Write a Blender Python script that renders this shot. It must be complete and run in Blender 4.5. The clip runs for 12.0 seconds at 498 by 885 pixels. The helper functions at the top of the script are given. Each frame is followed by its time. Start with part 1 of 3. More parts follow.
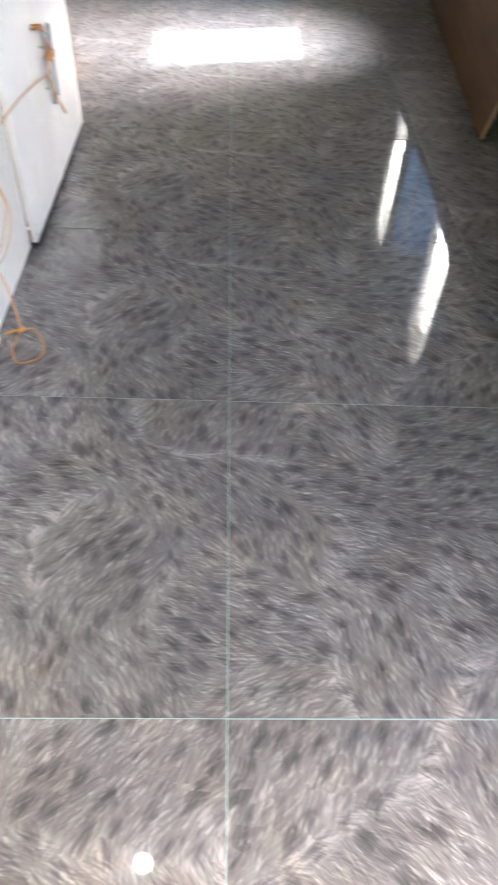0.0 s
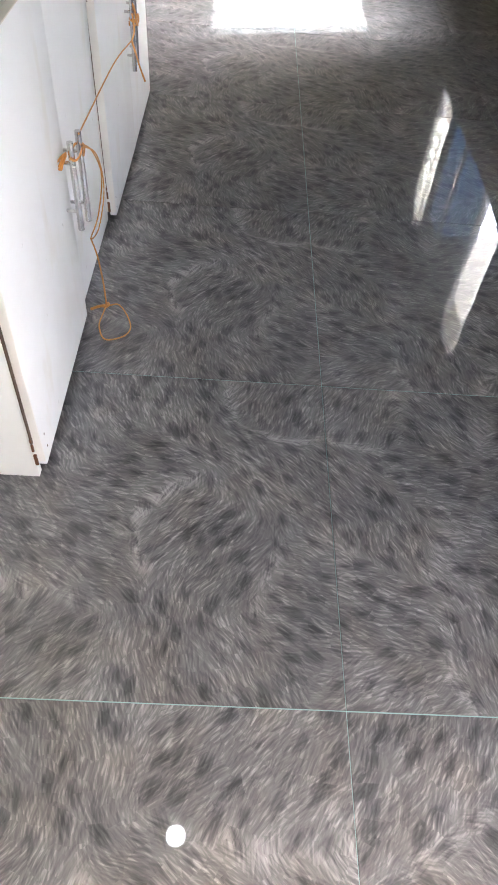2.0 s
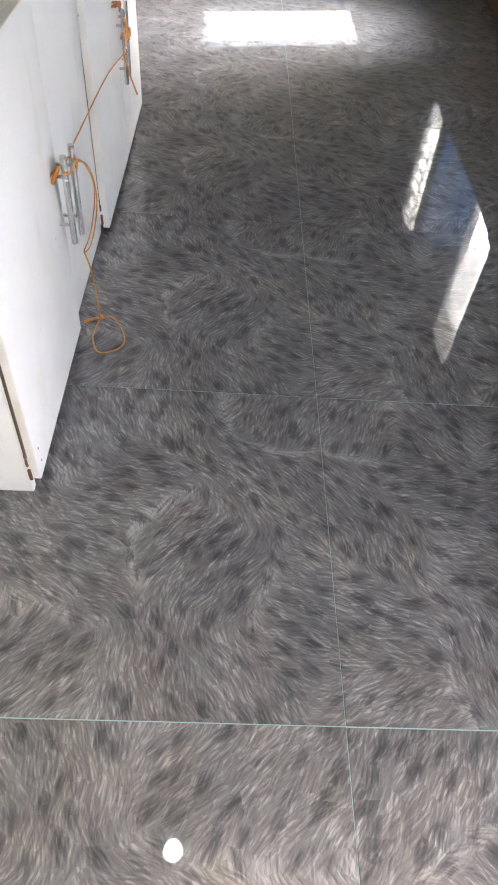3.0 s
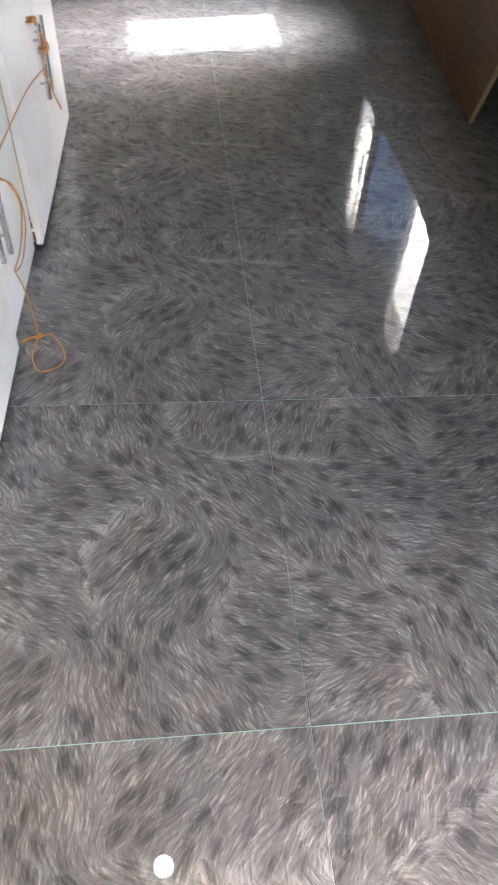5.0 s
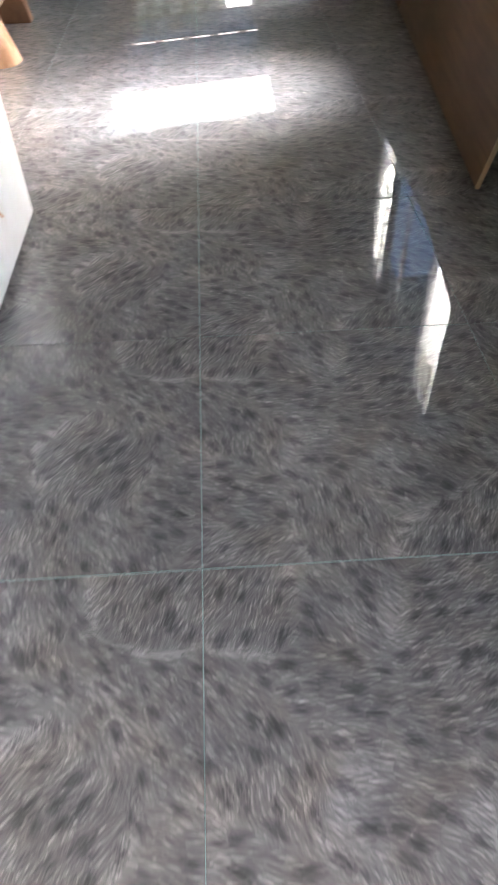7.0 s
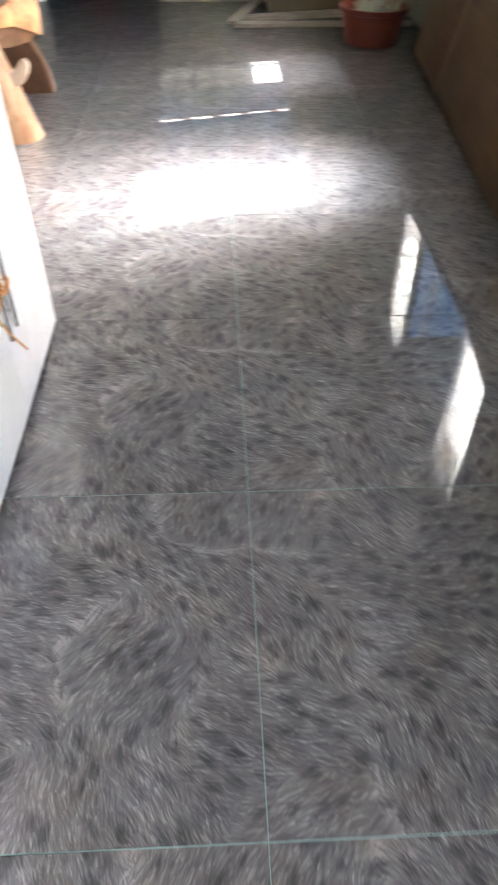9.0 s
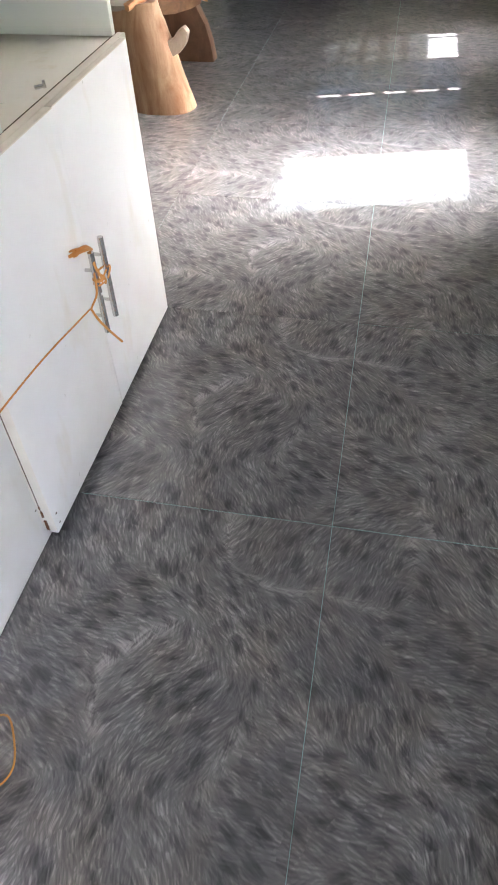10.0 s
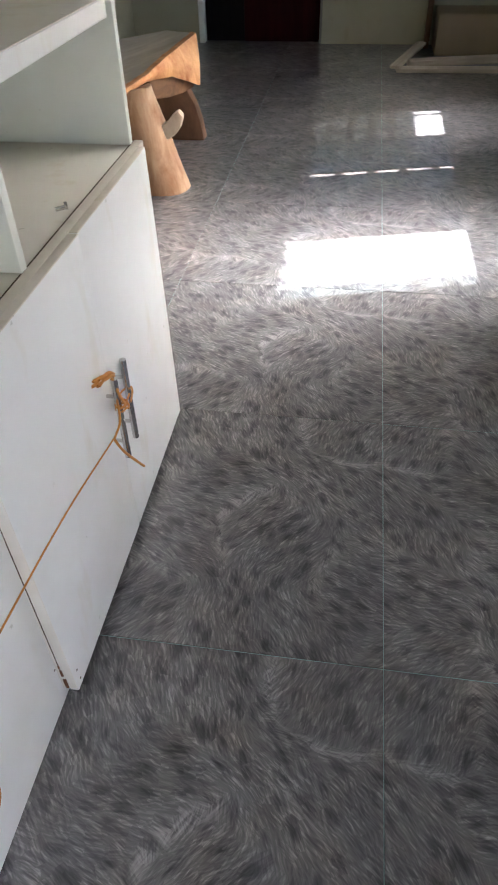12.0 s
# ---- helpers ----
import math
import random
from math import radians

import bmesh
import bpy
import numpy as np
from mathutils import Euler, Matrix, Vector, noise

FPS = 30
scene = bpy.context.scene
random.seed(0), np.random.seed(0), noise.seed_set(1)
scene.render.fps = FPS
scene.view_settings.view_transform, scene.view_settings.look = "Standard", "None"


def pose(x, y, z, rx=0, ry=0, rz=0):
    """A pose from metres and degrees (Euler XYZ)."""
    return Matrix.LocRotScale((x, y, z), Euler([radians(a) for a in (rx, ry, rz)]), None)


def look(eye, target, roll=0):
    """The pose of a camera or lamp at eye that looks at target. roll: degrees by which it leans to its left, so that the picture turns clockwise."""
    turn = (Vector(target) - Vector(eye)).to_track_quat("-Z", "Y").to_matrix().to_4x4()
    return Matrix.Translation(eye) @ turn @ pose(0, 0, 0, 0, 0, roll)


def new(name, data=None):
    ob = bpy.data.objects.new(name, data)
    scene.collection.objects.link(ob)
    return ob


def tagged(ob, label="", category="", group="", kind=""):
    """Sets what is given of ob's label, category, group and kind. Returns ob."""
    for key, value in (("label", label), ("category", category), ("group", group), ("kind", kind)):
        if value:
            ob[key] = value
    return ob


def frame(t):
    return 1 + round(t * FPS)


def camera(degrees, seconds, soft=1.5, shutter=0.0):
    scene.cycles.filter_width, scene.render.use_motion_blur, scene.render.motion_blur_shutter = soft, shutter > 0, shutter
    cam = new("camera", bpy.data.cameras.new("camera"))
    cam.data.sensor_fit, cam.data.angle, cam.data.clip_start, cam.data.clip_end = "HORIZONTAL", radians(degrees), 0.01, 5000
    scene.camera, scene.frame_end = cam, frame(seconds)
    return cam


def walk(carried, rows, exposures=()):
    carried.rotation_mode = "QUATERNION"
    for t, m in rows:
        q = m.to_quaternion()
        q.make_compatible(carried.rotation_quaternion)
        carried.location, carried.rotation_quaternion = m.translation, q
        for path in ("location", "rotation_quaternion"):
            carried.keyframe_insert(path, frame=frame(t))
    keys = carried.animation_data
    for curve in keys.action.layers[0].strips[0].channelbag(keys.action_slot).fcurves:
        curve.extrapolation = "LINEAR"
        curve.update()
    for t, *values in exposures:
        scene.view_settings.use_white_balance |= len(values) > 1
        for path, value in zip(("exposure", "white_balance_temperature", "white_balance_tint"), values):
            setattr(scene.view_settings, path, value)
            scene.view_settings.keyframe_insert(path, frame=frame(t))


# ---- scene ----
cam = camera(41.1, 12.0, 1.8, 0.5)
PATH = [
    (0, (-0.03, -0.421, 1.2), (0.067, 0.914, -0.286), 4.4),
    (0.5, (-0.106, -0.412, 1.203), (-0.191, 0.944, -0.265), 1.0),
    (1, (-0.191, -0.392, 1.201), (-0.167, 0.985, -0.25), 5.1),
    (1.5, (-0.232, -0.39, 1.19), (-0.172, 0.95, -0.294), 5.3),
    (2, (-0.247, -0.388, 1.18), (-0.161, 0.895, -0.352), 6.2),
    (2.5, (-0.253, -0.38, 1.173), (-0.177, 0.907, -0.356), 5.8),
    (3, (-0.251, -0.377, 1.18), (-0.148, 0.926, -0.334), 6.2),
    (5, (-0.212, -0.374, 1.185), (-0.004, 0.933, -0.315), 5.0),
    (5.5, (-0.173, -0.363, 1.183), (0.103, 0.909, -0.336), 5.3),
    (6, (-0.065, -0.239, 1.196), (0.063, 1.128, -0.259), -1.0),
    (6.5, (0.037, -0.105, 1.246), (0.033, 1.302, -0.175), -1.4),
    (7, (0.076, 0.022, 1.207), (0.129, 1.394, -0.247), -1.5),
    (7.2, (0.046, 0.101, 1.224), (0.187, 1.495, -0.204), -0.0),
    (8.8, (-0.076, 0.406, 1.254), (0.119, 1.842, -0.125), 1.5),
    (9, (-0.06, 0.456, 1.266), (0.017, 1.901, -0.115), 0.7),
    (9.5, (0.005, 0.575, 1.246), (-0.171, 1.968, -0.178), -1.0),
    (10, (0.023, 0.653, 1.238), (-0.282, 2.017, -0.192), -2.4),
    (10.5, (-0.028, 0.735, 1.278), (-0.314, 2.19, -0.064), -0.6),
    (11, (-0.094, 0.788, 1.283), (-0.381, 2.249, -0.053), -0.4),
    (11.5, (-0.137, 0.825, 1.288), (-0.426, 2.305, -0.026), -0.9),
    (12, (-0.146, 0.851, 1.281), (-0.392, 2.324, -0.05), -1.6),
]
EXPOSURES = [(t, 5.22 + d, 5950, 12) for t, d in ((0, -0.06), (0.5, -0.3), (1.0, -0.5), (1.5, -0.6), (3.0, -0.6), (5.0, -0.45), (5.5, -0.32), (7.0, -0.07), (9.0, 0.12), (9.5, -0.22), (10.0, -0.4), (10.5, -0.54), (11.0, -0.73), (12.0, -0.82))]
walk(cam, [(t, look(eye, target, roll)) for t, eye, target, roll in PATH], EXPOSURES)

# ---- world, sun, large lights ----
SUN_ROW = Vector((0.690, 0.186, 0.699)).normalized()      # towards the sun
world = bpy.data.worlds.new("world")
scene.world = world
world.use_nodes = True
wn = world.node_tree.nodes
sky = wn.new("ShaderNodeTexSky")
sky.sky_type, sky.sun_disc = "NISHITA", False
sky.sun_elevation = math.asin(SUN_ROW.z)
sky.sun_rotation = math.atan2(SUN_ROW.x, SUN_ROW.y)
sky.dust_density, sky.air_density = 9.0, 1.0
wn["Background"].inputs["Strength"].default_value = 0.22
world.node_tree.links.new(sky.outputs["Color"], wn["Background"].inputs["Color"])

sun_data = bpy.data.lights.new("sun", "SUN")
sun_data.energy, sun_data.angle, sun_data.color = 3.6, radians(0.55), (1.0, 0.97, 0.93)
sun = new("sun", sun_data)
sun.matrix_world = look(SUN_ROW * 20, (0, 0, 0))


def fill_lamp(name, centre, towards, width, height, watts, colour=(0.86, 0.93, 1.0), spread=180):
    data = bpy.data.lights.new(name, "AREA")
    data.shape, data.size, data.size_y = "RECTANGLE", width, height
    data.energy, data.color, data.spread = watts, colour, radians(spread)
    lamp = new(name, data)
    lamp.matrix_world = look(centre, towards)
    return lamp


# Fill lamp added in an unseen opening, to brighten the near floor.
fill_lamp("near_floor_fill", (1.70, -0.80, 1.05), (0.15, 0.95, 0.55), 0.75, 1.85, 0.12, (0.96, 0.96, 1.0), 80)
for y, width, height, watts in ((3.47, 0.70, 0.85, 3.1), (5.35, 0.55, 0.75, 2.5)):       # lamps added outside each open bay, standing in for sky round the sun
    aim = Vector((-0.06, y, 0.0))
    fill_lamp("bay_sky_fill", aim + SUN_ROW * 4.6, aim, width, height, watts, (1.0, 0.98, 0.98), 40)


# ---- materials ----
class Graph:
    """A small writer for node materials."""

    def __init__(self, name):
        self.mat = bpy.data.materials.new(name)
        self.mat.use_nodes = True
        self.tree = self.mat.node_tree
        self.bsdf = self.tree.nodes["Principled BSDF"]
        self.out = self.tree.nodes["Material Output"]

    def put(self, socket, value):
        if isinstance(value, bpy.types.NodeSocket):
            self.tree.links.new(value, socket)
        else:
            socket.default_value = value

    def node(self, kind, out=0, **values):
        n = self.tree.nodes.new("ShaderNode" + kind)
        for key, value in values.items():
            self.put(n.inputs[key.replace("_", " ")], value)
        return n.outputs[out]

    def maths(self, operation, a, b=0.0, c=None, clamp=False):
        n = self.tree.nodes.new("ShaderNodeMath")
        n.operation, n.use_clamp = operation, clamp
        self.put(n.inputs[0], a), self.put(n.inputs[1], b)
        if c is not None:
            self.put(n.inputs[2], c)
        return n.outputs[0]

    def vec(self, operation, a, b):
        n = self.tree.nodes.new("ShaderNodeVectorMath")
        n.operation = operation
        self.put(n.inputs[0], a), self.put(n.inputs[1], b)
        return n.outputs[0]

    def coords(self, space="Object"):
        return self.tree.nodes.new("ShaderNodeTexCoord").outputs[space]

    def noise(self, vector, scale, detail=2.0, roughness=0.5, distortion=0.0, out=0):
        return self.node("TexNoise", out, Vector=vector, Scale=scale, Detail=detail, Roughness=roughness, Distortion=distortion)

    def ramp(self, fac, *stops):
        n = self.tree.nodes.new("ShaderNodeValToRGB")
        while len(n.color_ramp.elements) < len(stops):
            n.color_ramp.elements.new(0.5)
        for e, (at, colour) in zip(n.color_ramp.elements, stops):
            e.position = at
            e.color = (*colour, 1) if len(colour) == 3 else colour
        self.put(n.inputs[0], fac)
        return n.outputs[0]

    def mix(self, fac, a, b, blend="MIX"):
        n = self.tree.nodes.new("ShaderNodeMix")
        n.data_type, n.blend_type = "RGBA", blend
        self.put(n.inputs[0], fac)
        self.put(n.inputs[6], a if isinstance(a, bpy.types.NodeSocket) else (*a, 1))
        self.put(n.inputs[7], b if isinstance(b, bpy.types.NodeSocket) else (*b, 1))
        return n.outputs[2]

    def bump(self, height, strength=0.2, distance=0.002):
        self.put(self.bsdf.inputs["Normal"], self.node("Bump", Height=height, Strength=strength, Distance=distance))

    def done(self, colour=None, rough=0.5, metal=0.0, **more):
        if colour is not None:
            self.put(self.bsdf.inputs["Base Color"], colour if isinstance(colour, bpy.types.NodeSocket) else (*colour, 1))
        self.put(self.bsdf.inputs["Roughness"], rough)
        self.put(self.bsdf.inputs["Metallic"], metal)
        for key, value in more.items():
            self.put(self.bsdf.inputs[key.replace("_", " ")], value)
        return self.mat


# combed patches of the print over two tiles: centre x, y and lie of the hair in degrees
FUR_PATCHES = (
    (-0.43, 0.09, -8), (-0.33, 0.31, -70), (-0.57, 0.21, -60), (-0.13, 0.31, 68), (-0.15, 0.12, -48), (-0.30, -0.04, 222),
    (-0.50, -0.12, -25), (-0.55, -0.30, 228), (-0.34, -0.28, -80), (-0.25, -0.12, 238), (-0.24, -0.34, -62), (-0.04, -0.20, -18),
    (0.10, -0.20, -12), (0.05, 0.10, -52), (0.10, 0.31, 60), (0.26, 0.29, -55), (0.23, 0.12, -5), (0.15, -0.03, -72),
    (0.33, -0.06, -15), (0.31, -0.26, -75), (0.10, -0.38, 30), (-0.72, 0.05, -35),
    (0.52, 0.20, 20), (0.50, -0.15, -40), (0.60, -0.34, 60))


def fur_tile_material():
    """A glossy tile printed with combed grey fur: patches of hair that meet in partings, with dark spots along the lie."""
    g = Graph("polished_fur_print_tile")
    p = g.vec("MULTIPLY", g.coords(), (1.0, 1.0, 0.0))

    def shake(scale, size, offset=(0.0, 0.0, 0.0)):
        n = g.noise(g.vec("ADD", p, offset), scale, 1.0, out=1)
        return g.vec("MULTIPLY", g.vec("SUBTRACT", n, (0.5, 0.5, 0.5)), (size, size, 0.0))

    def parts(v):
        n = g.tree.nodes.new("ShaderNodeSeparateXYZ")
        g.put(n.inputs[0], v)
        return n.outputs[0], n.outputs[1], n.outputs[2]

    def lie(at, coherence=False, sharp=60.0):
        """The direction of the hair at a point: that of the nearest patch, turning quickly at the partings."""
        q = g.vec("ADD", at, g.vec("MULTIPLY", g.vec("SUBTRACT", g.noise(at, 6.0, 1.0, out=1), (0.5, 0.5, 0.5)), (0.075, 0.075, 0.0)))
        total, whole = (0.0, 0.0, 0.0), 1e-9
        for x, y, angle in FUR_PATCHES:
            n = g.tree.nodes.new("ShaderNodeVectorMath")
            n.operation = "DISTANCE"
            g.put(n.inputs[0], q), g.put(n.inputs[1], (x, y, 0.0))
            w = g.maths("POWER", math.exp(-sharp), n.outputs["Value"])
            m = g.tree.nodes.new("ShaderNodeVectorMath")
            m.operation = "MULTIPLY_ADD"
            g.put(m.inputs[0], w), g.put(m.inputs[1], (math.cos(radians(angle)), math.sin(radians(angle)), 0.0)), g.put(m.inputs[2], total)
            total = m.outputs[0]
            m = g.tree.nodes.new("ShaderNodeVectorMath")      # one patch after another, so that few values are held at once
            m.operation = "MULTIPLY_ADD"
            g.put(m.inputs[0], total), g.put(m.inputs[1], (1e-7, 1e-7, 0.0)), g.put(m.inputs[2], q)
            q = m.outputs[0]
            if coherence:
                whole = g.maths("ADD", w, whole)
        if coherence:
            n = g.tree.nodes.new("ShaderNodeVectorMath")
            n.operation = "LENGTH"
            g.put(n.inputs[0], total)
            return g.maths("DIVIDE", n.outputs["Value"], whole)
        x, y, _ = parts(total)
        return g.maths("ARCTAN2", y, x)

    def locks(scale, offset):
        """Small locks, each lying along the hair: coordinates along and across, a seed, and how far inside the lock."""
        cell = g.tree.nodes.new("ShaderNodeTexVoronoi")
        cell.voronoi_dimensions = "2D"
        g.put(cell.inputs["Vector"], g.vec("ADD", p, offset)), g.put(cell.inputs["Scale"], scale)
        at = g.vec("MULTIPLY", g.vec("SUBTRACT", cell.outputs["Position"], offset), (1.0, 1.0, 0.0))
        seed, other, _ = parts(cell.outputs["Color"])
        angle = g.maths("ADD", lie(at), g.maths("MULTIPLY_ADD", seed, 0.7, -0.35))
        turn = g.tree.nodes.new("ShaderNodeVectorRotate")
        turn.rotation_type = "Z_AXIS"
        g.put(turn.inputs["Vector"], g.vec("SUBTRACT", p, at)), g.put(turn.inputs["Angle"], g.maths("MULTIPLY", angle, -1.0))
        return turn.outputs[0], cell.outputs["Color"], other

    def oval(local, long, wide):
        n = g.tree.nodes.new("ShaderNodeVectorMath")
        n.operation = "LENGTH"
        g.put(n.inputs[0], g.vec("MULTIPLY", local, (1.0 / long, 1.0 / wide, 0.0)))
        return n.outputs["Value"]

    def strands(local, seed, run, wide):
        bent = g.vec("ADD", local, shake(26.0, 0.006))
        q = g.vec("ADD", g.vec("MULTIPLY", bent, (run, wide, 0.0)), g.vec("MULTIPLY", seed, (40.0, 40.0, 40.0)))
        return g.maths("SUBTRACT", g.noise(q, 1.0, 1.5, 0.6), 0.5)

    def hairs(scale, offset, run, wide):
        local, seed, _ = locks(scale, offset)
        inside = g.ramp(oval(local, 1.15 / scale, 0.70 / scale), (0.45, (1, 1, 1)), (1.0, (0.15, 0.15, 0.15)))
        return g.maths("MULTIPLY", strands(local, seed, run, wide), inside)

    hair = g.maths("ADD", hairs(19.0, (3.0, 7.0, 0.0), 17.0, 160.0), hairs(27.0, (11.0, 2.0, 0.0), 25.0, 210.0))
    hair = g.maths("ADD", hair, hairs(33.0, (5.0, 13.0, 0.0), 30.0, 260.0))
    local, seed, other = locks(18.0, (2.0, 4.0, 0.0))
    ragged = strands(local, seed, 26.0, 150.0)
    d = g.maths("ADD", oval(local, 0.034, 0.0185), g.maths("ADD", g.maths("MULTIPLY", ragged, 1.5), g.maths("MULTIPLY", other, 0.45)))
    spot = g.ramp(d, (0.25, (1, 1, 1)), (1.35, (0, 0, 0)))
    one = lie(p, True, 55.0)
    fringe = g.ramp(g.maths("MULTIPLY_ADD", hair, 0.7, one), (0.55, (1, 1, 1)), (0.97, (0, 0, 0)))
    broad = g.noise(p, 6.0, 2.0, 0.55)
    v = g.maths("MULTIPLY_ADD", hair, 0.64, 0.515)
    v = g.maths("ADD", v, g.maths("MULTIPLY_ADD", broad, 0.50, -0.25))
    v = g.maths("ADD", v, g.maths("MULTIPLY", fringe, 0.12))
    v = g.maths("SUBTRACT", v, g.maths("MULTIPLY", spot, 0.27))
    grey = g.ramp(v, (0.12, (0.040, 0.039, 0.041)), (0.38, (0.088, 0.086, 0.087)), (0.58, (0.160, 0.155, 0.153)), (0.86, (0.37, 0.36, 0.35)))
    warm = g.ramp(g.noise(p, 8.0, 2.0), (0.45, (1.01, 1.0, 1.0)), (0.75, (1.06, 0.995, 0.92)))
    colour = g.mix(1.0, grey, warm, "MULTIPLY")
    scuff = g.noise(g.coords(), 40.0, 3.0)
    wave = g.noise(g.coords(), 8.0, 0.0)
    g.put(g.bsdf.inputs["Coat Normal"], g.node("Bump", Height=wave, Strength=0.06, Distance=0.004))
    return g.done(colour, 0.36, Specular_IOR_Level=0.20, Coat_Weight=1.0,
                  Coat_Roughness=g.maths("MULTIPLY_ADD", scuff, 0.010, 0.002), Coat_IOR=1.60)


def paint(name, colour, rough=0.45, grime=0.12, grain=0.08, coat=0.0):
    g = Graph(name)
    p = g.coords()
    big = g.noise(p, 2.3, 4.0, 0.6)
    fine = g.noise(p, 60.0, 2.0)
    dirt = tuple(c * k for c, k in zip(colour, (0.70, 0.66, 0.56)))
    c = g.mix(g.ramp(big, (0.45, (0, 0, 0)), (0.80, (grime * 2.2,) * 3)), colour, dirt)
    smear = g.ramp(g.noise(g.vec("MULTIPLY", p, (1.0, 1.0, 0.35)), 11.0, 3.0, 0.6), (0.60, (0, 0, 0)), (0.80, (grime * 3.0,) * 3))
    c = g.mix(smear, c, tuple(k * m for k, m in zip(colour, (0.78, 0.70, 0.52))))
    spots = g.ramp(g.noise(p, 30.0, 3.0, 0.7), (0.71, (0, 0, 0)), (0.76, (grime * 3.0,) * 3))
    c = g.mix(spots, c, tuple(k * 0.55 for k in dirt))
    g.bump(g.maths("ADD", fine, big), grain, 0.002)
    return g.done(c, g.maths("MULTIPLY_ADD", big, 0.25, rough - 0.1), Coat_Weight=coat, Coat_Roughness=0.2)


def wood(name, dark, light, rough=0.6, scale=1.0, stretch=(14.0, 1.2, 14.0), bump=0.25, shine=0.4):
    g = Graph(name)
    p = g.coords()
    q = g.vec("MULTIPLY", p, tuple(s * scale for s in stretch))
    grain = g.noise(q, 1.6, 5.0, 0.65, 0.6)
    blot = g.noise(p, 3.0 * scale, 3.0)
    c = g.mix(g.ramp(grain, (0.32, (0, 0, 0)), (0.68, (1, 1, 1))), dark, light)
    c = g.mix(g.ramp(blot, (0.4, (0, 0, 0)), (0.75, (0.5, 0.5, 0.5))), c, tuple(0.6 * d + 0.1 * l for d, l in zip(dark, light)))
    g.bump(grain, bump, 0.003)
    return g.done(c, rough, Specular_IOR_Level=shine)


def plain(name, colour, rough=0.5, metal=0.0, var=0.12):
    g = Graph(name)
    n = g.noise(g.coords(), 24.0, 3.0)
    c = g.mix(n, tuple(k * (1 - var) for k in colour), tuple(min(1, k * (1 + var)) for k in colour))
    return g.done(c, g.maths("MULTIPLY_ADD", n, 0.15, max(0.02, rough - 0.07)), metal)


def tinted_glass(name, tint):
    g = Graph(name)
    clear = g.node("BsdfTransparent", Color=(*tint, 1))
    gloss = g.node("BsdfGlossy", Color=(1, 1, 1, 1), Roughness=0.02)
    m = g.tree.nodes.new("ShaderNodeMixShader")
    g.put(m.inputs[0], 0.07), g.put(m.inputs[1], clear), g.put(m.inputs[2], gloss)
    g.put(g.out.inputs["Surface"], m.outputs[0])
    return g.mat


def milky_glass(name, through_it=0.25):
    g = Graph(name)
    soft = g.node("BsdfTranslucent", Color=(0.68, 0.67, 0.63, 1))
    face = g.node("BsdfDiffuse", Color=(0.70, 0.70, 0.67, 1))
    clear = g.node("BsdfTransparent", Color=(0.8, 0.85, 0.85, 1))
    a, b = g.tree.nodes.new("ShaderNodeMixShader"), g.tree.nodes.new("ShaderNodeMixShader")
    g.put(a.inputs[0], 0.5), g.put(a.inputs[1], soft), g.put(a.inputs[2], face)
    g.put(b.inputs[0], through_it), g.put(b.inputs[1], a.outputs[0]), g.put(b.inputs[2], clear)
    g.put(g.out.inputs["Surface"], b.outputs[0])
    return g.mat


TILE = fur_tile_material()
GROUT = plain("pale_green_grout", (0.26, 0.42, 0.39), 0.8)
WHITE = paint("white_cabinet_paint", (0.78, 0.78, 0.76), 0.42, 0.15)
CREAM = paint("yellowed_white_paint", (0.70, 0.665, 0.575), 0.5, 0.25)
EDGE = paint("dusty_beige_edge", (0.68, 0.62, 0.52), 0.6, 0.4)
PINK = paint("faded_pink_cloth", (0.50, 0.30, 0.25), 0.85, 0.3, 0.3)
ALLOY = plain("dull_grey_alloy", (0.20, 0.20, 0.20), 0.5, 0.0)
SLATE = plain("grey_plastic", (0.27, 0.27, 0.27), 0.5)
PALE = paint("pale_green_white_paint", (0.76, 0.79, 0.72), 0.45, 0.22)
CHIPPED = paint("chipped_edge_paint", (0.80, 0.77, 0.71), 0.55, 0.5)
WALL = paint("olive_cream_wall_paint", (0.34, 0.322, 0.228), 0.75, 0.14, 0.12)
# Darker copy of the wall paint, with the backlit walls' shade in its colour.
WALL_SHADE = paint("shaded_olive_wall", (0.19, 0.18, 0.15), 0.8, 0.2, 0.12)
CEILING = paint("dull_grey_ceiling_paint", (0.42, 0.415, 0.40), 0.85, 0.05, 0.05)
LIME = paint("white_limewash", (0.66, 0.66, 0.64), 0.85, 0.08, 0.1)
TRIM = paint("white_trim_paint", (0.78, 0.78, 0.76), 0.4, 0.08)
STEEL = plain("brushed_steel", (0.62, 0.61, 0.59), 0.24, 1.0, 0.05)
TWINE = plain("orange_nylon_twine", (0.52, 0.215, 0.03), 0.55)
PLY = wood("brown_plywood", (0.085, 0.044, 0.022), (0.15, 0.082, 0.042), 0.5, 1.0, (1.5, 1.0, 14.0), 0.1)
PLY_EDGE = wood("pale_plywood_edge", (0.28, 0.19, 0.11), (0.46, 0.34, 0.21), 0.65, 1.0, (40.0, 40.0, 2.0), 0.2)
LOG = wood("pale_carved_log", (0.22, 0.100, 0.040), (0.45, 0.30, 0.18), 0.6, 1.0, (8.0, 8.0, 1.6), 0.5)
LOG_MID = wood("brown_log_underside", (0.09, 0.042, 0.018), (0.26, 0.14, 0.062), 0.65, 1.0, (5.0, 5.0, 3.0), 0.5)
LOG_PALE = wood("bare_pale_branch", (0.46, 0.36, 0.26), (0.70, 0.58, 0.45), 0.6, 1.0, (6.0, 6.0, 6.0), 0.3)
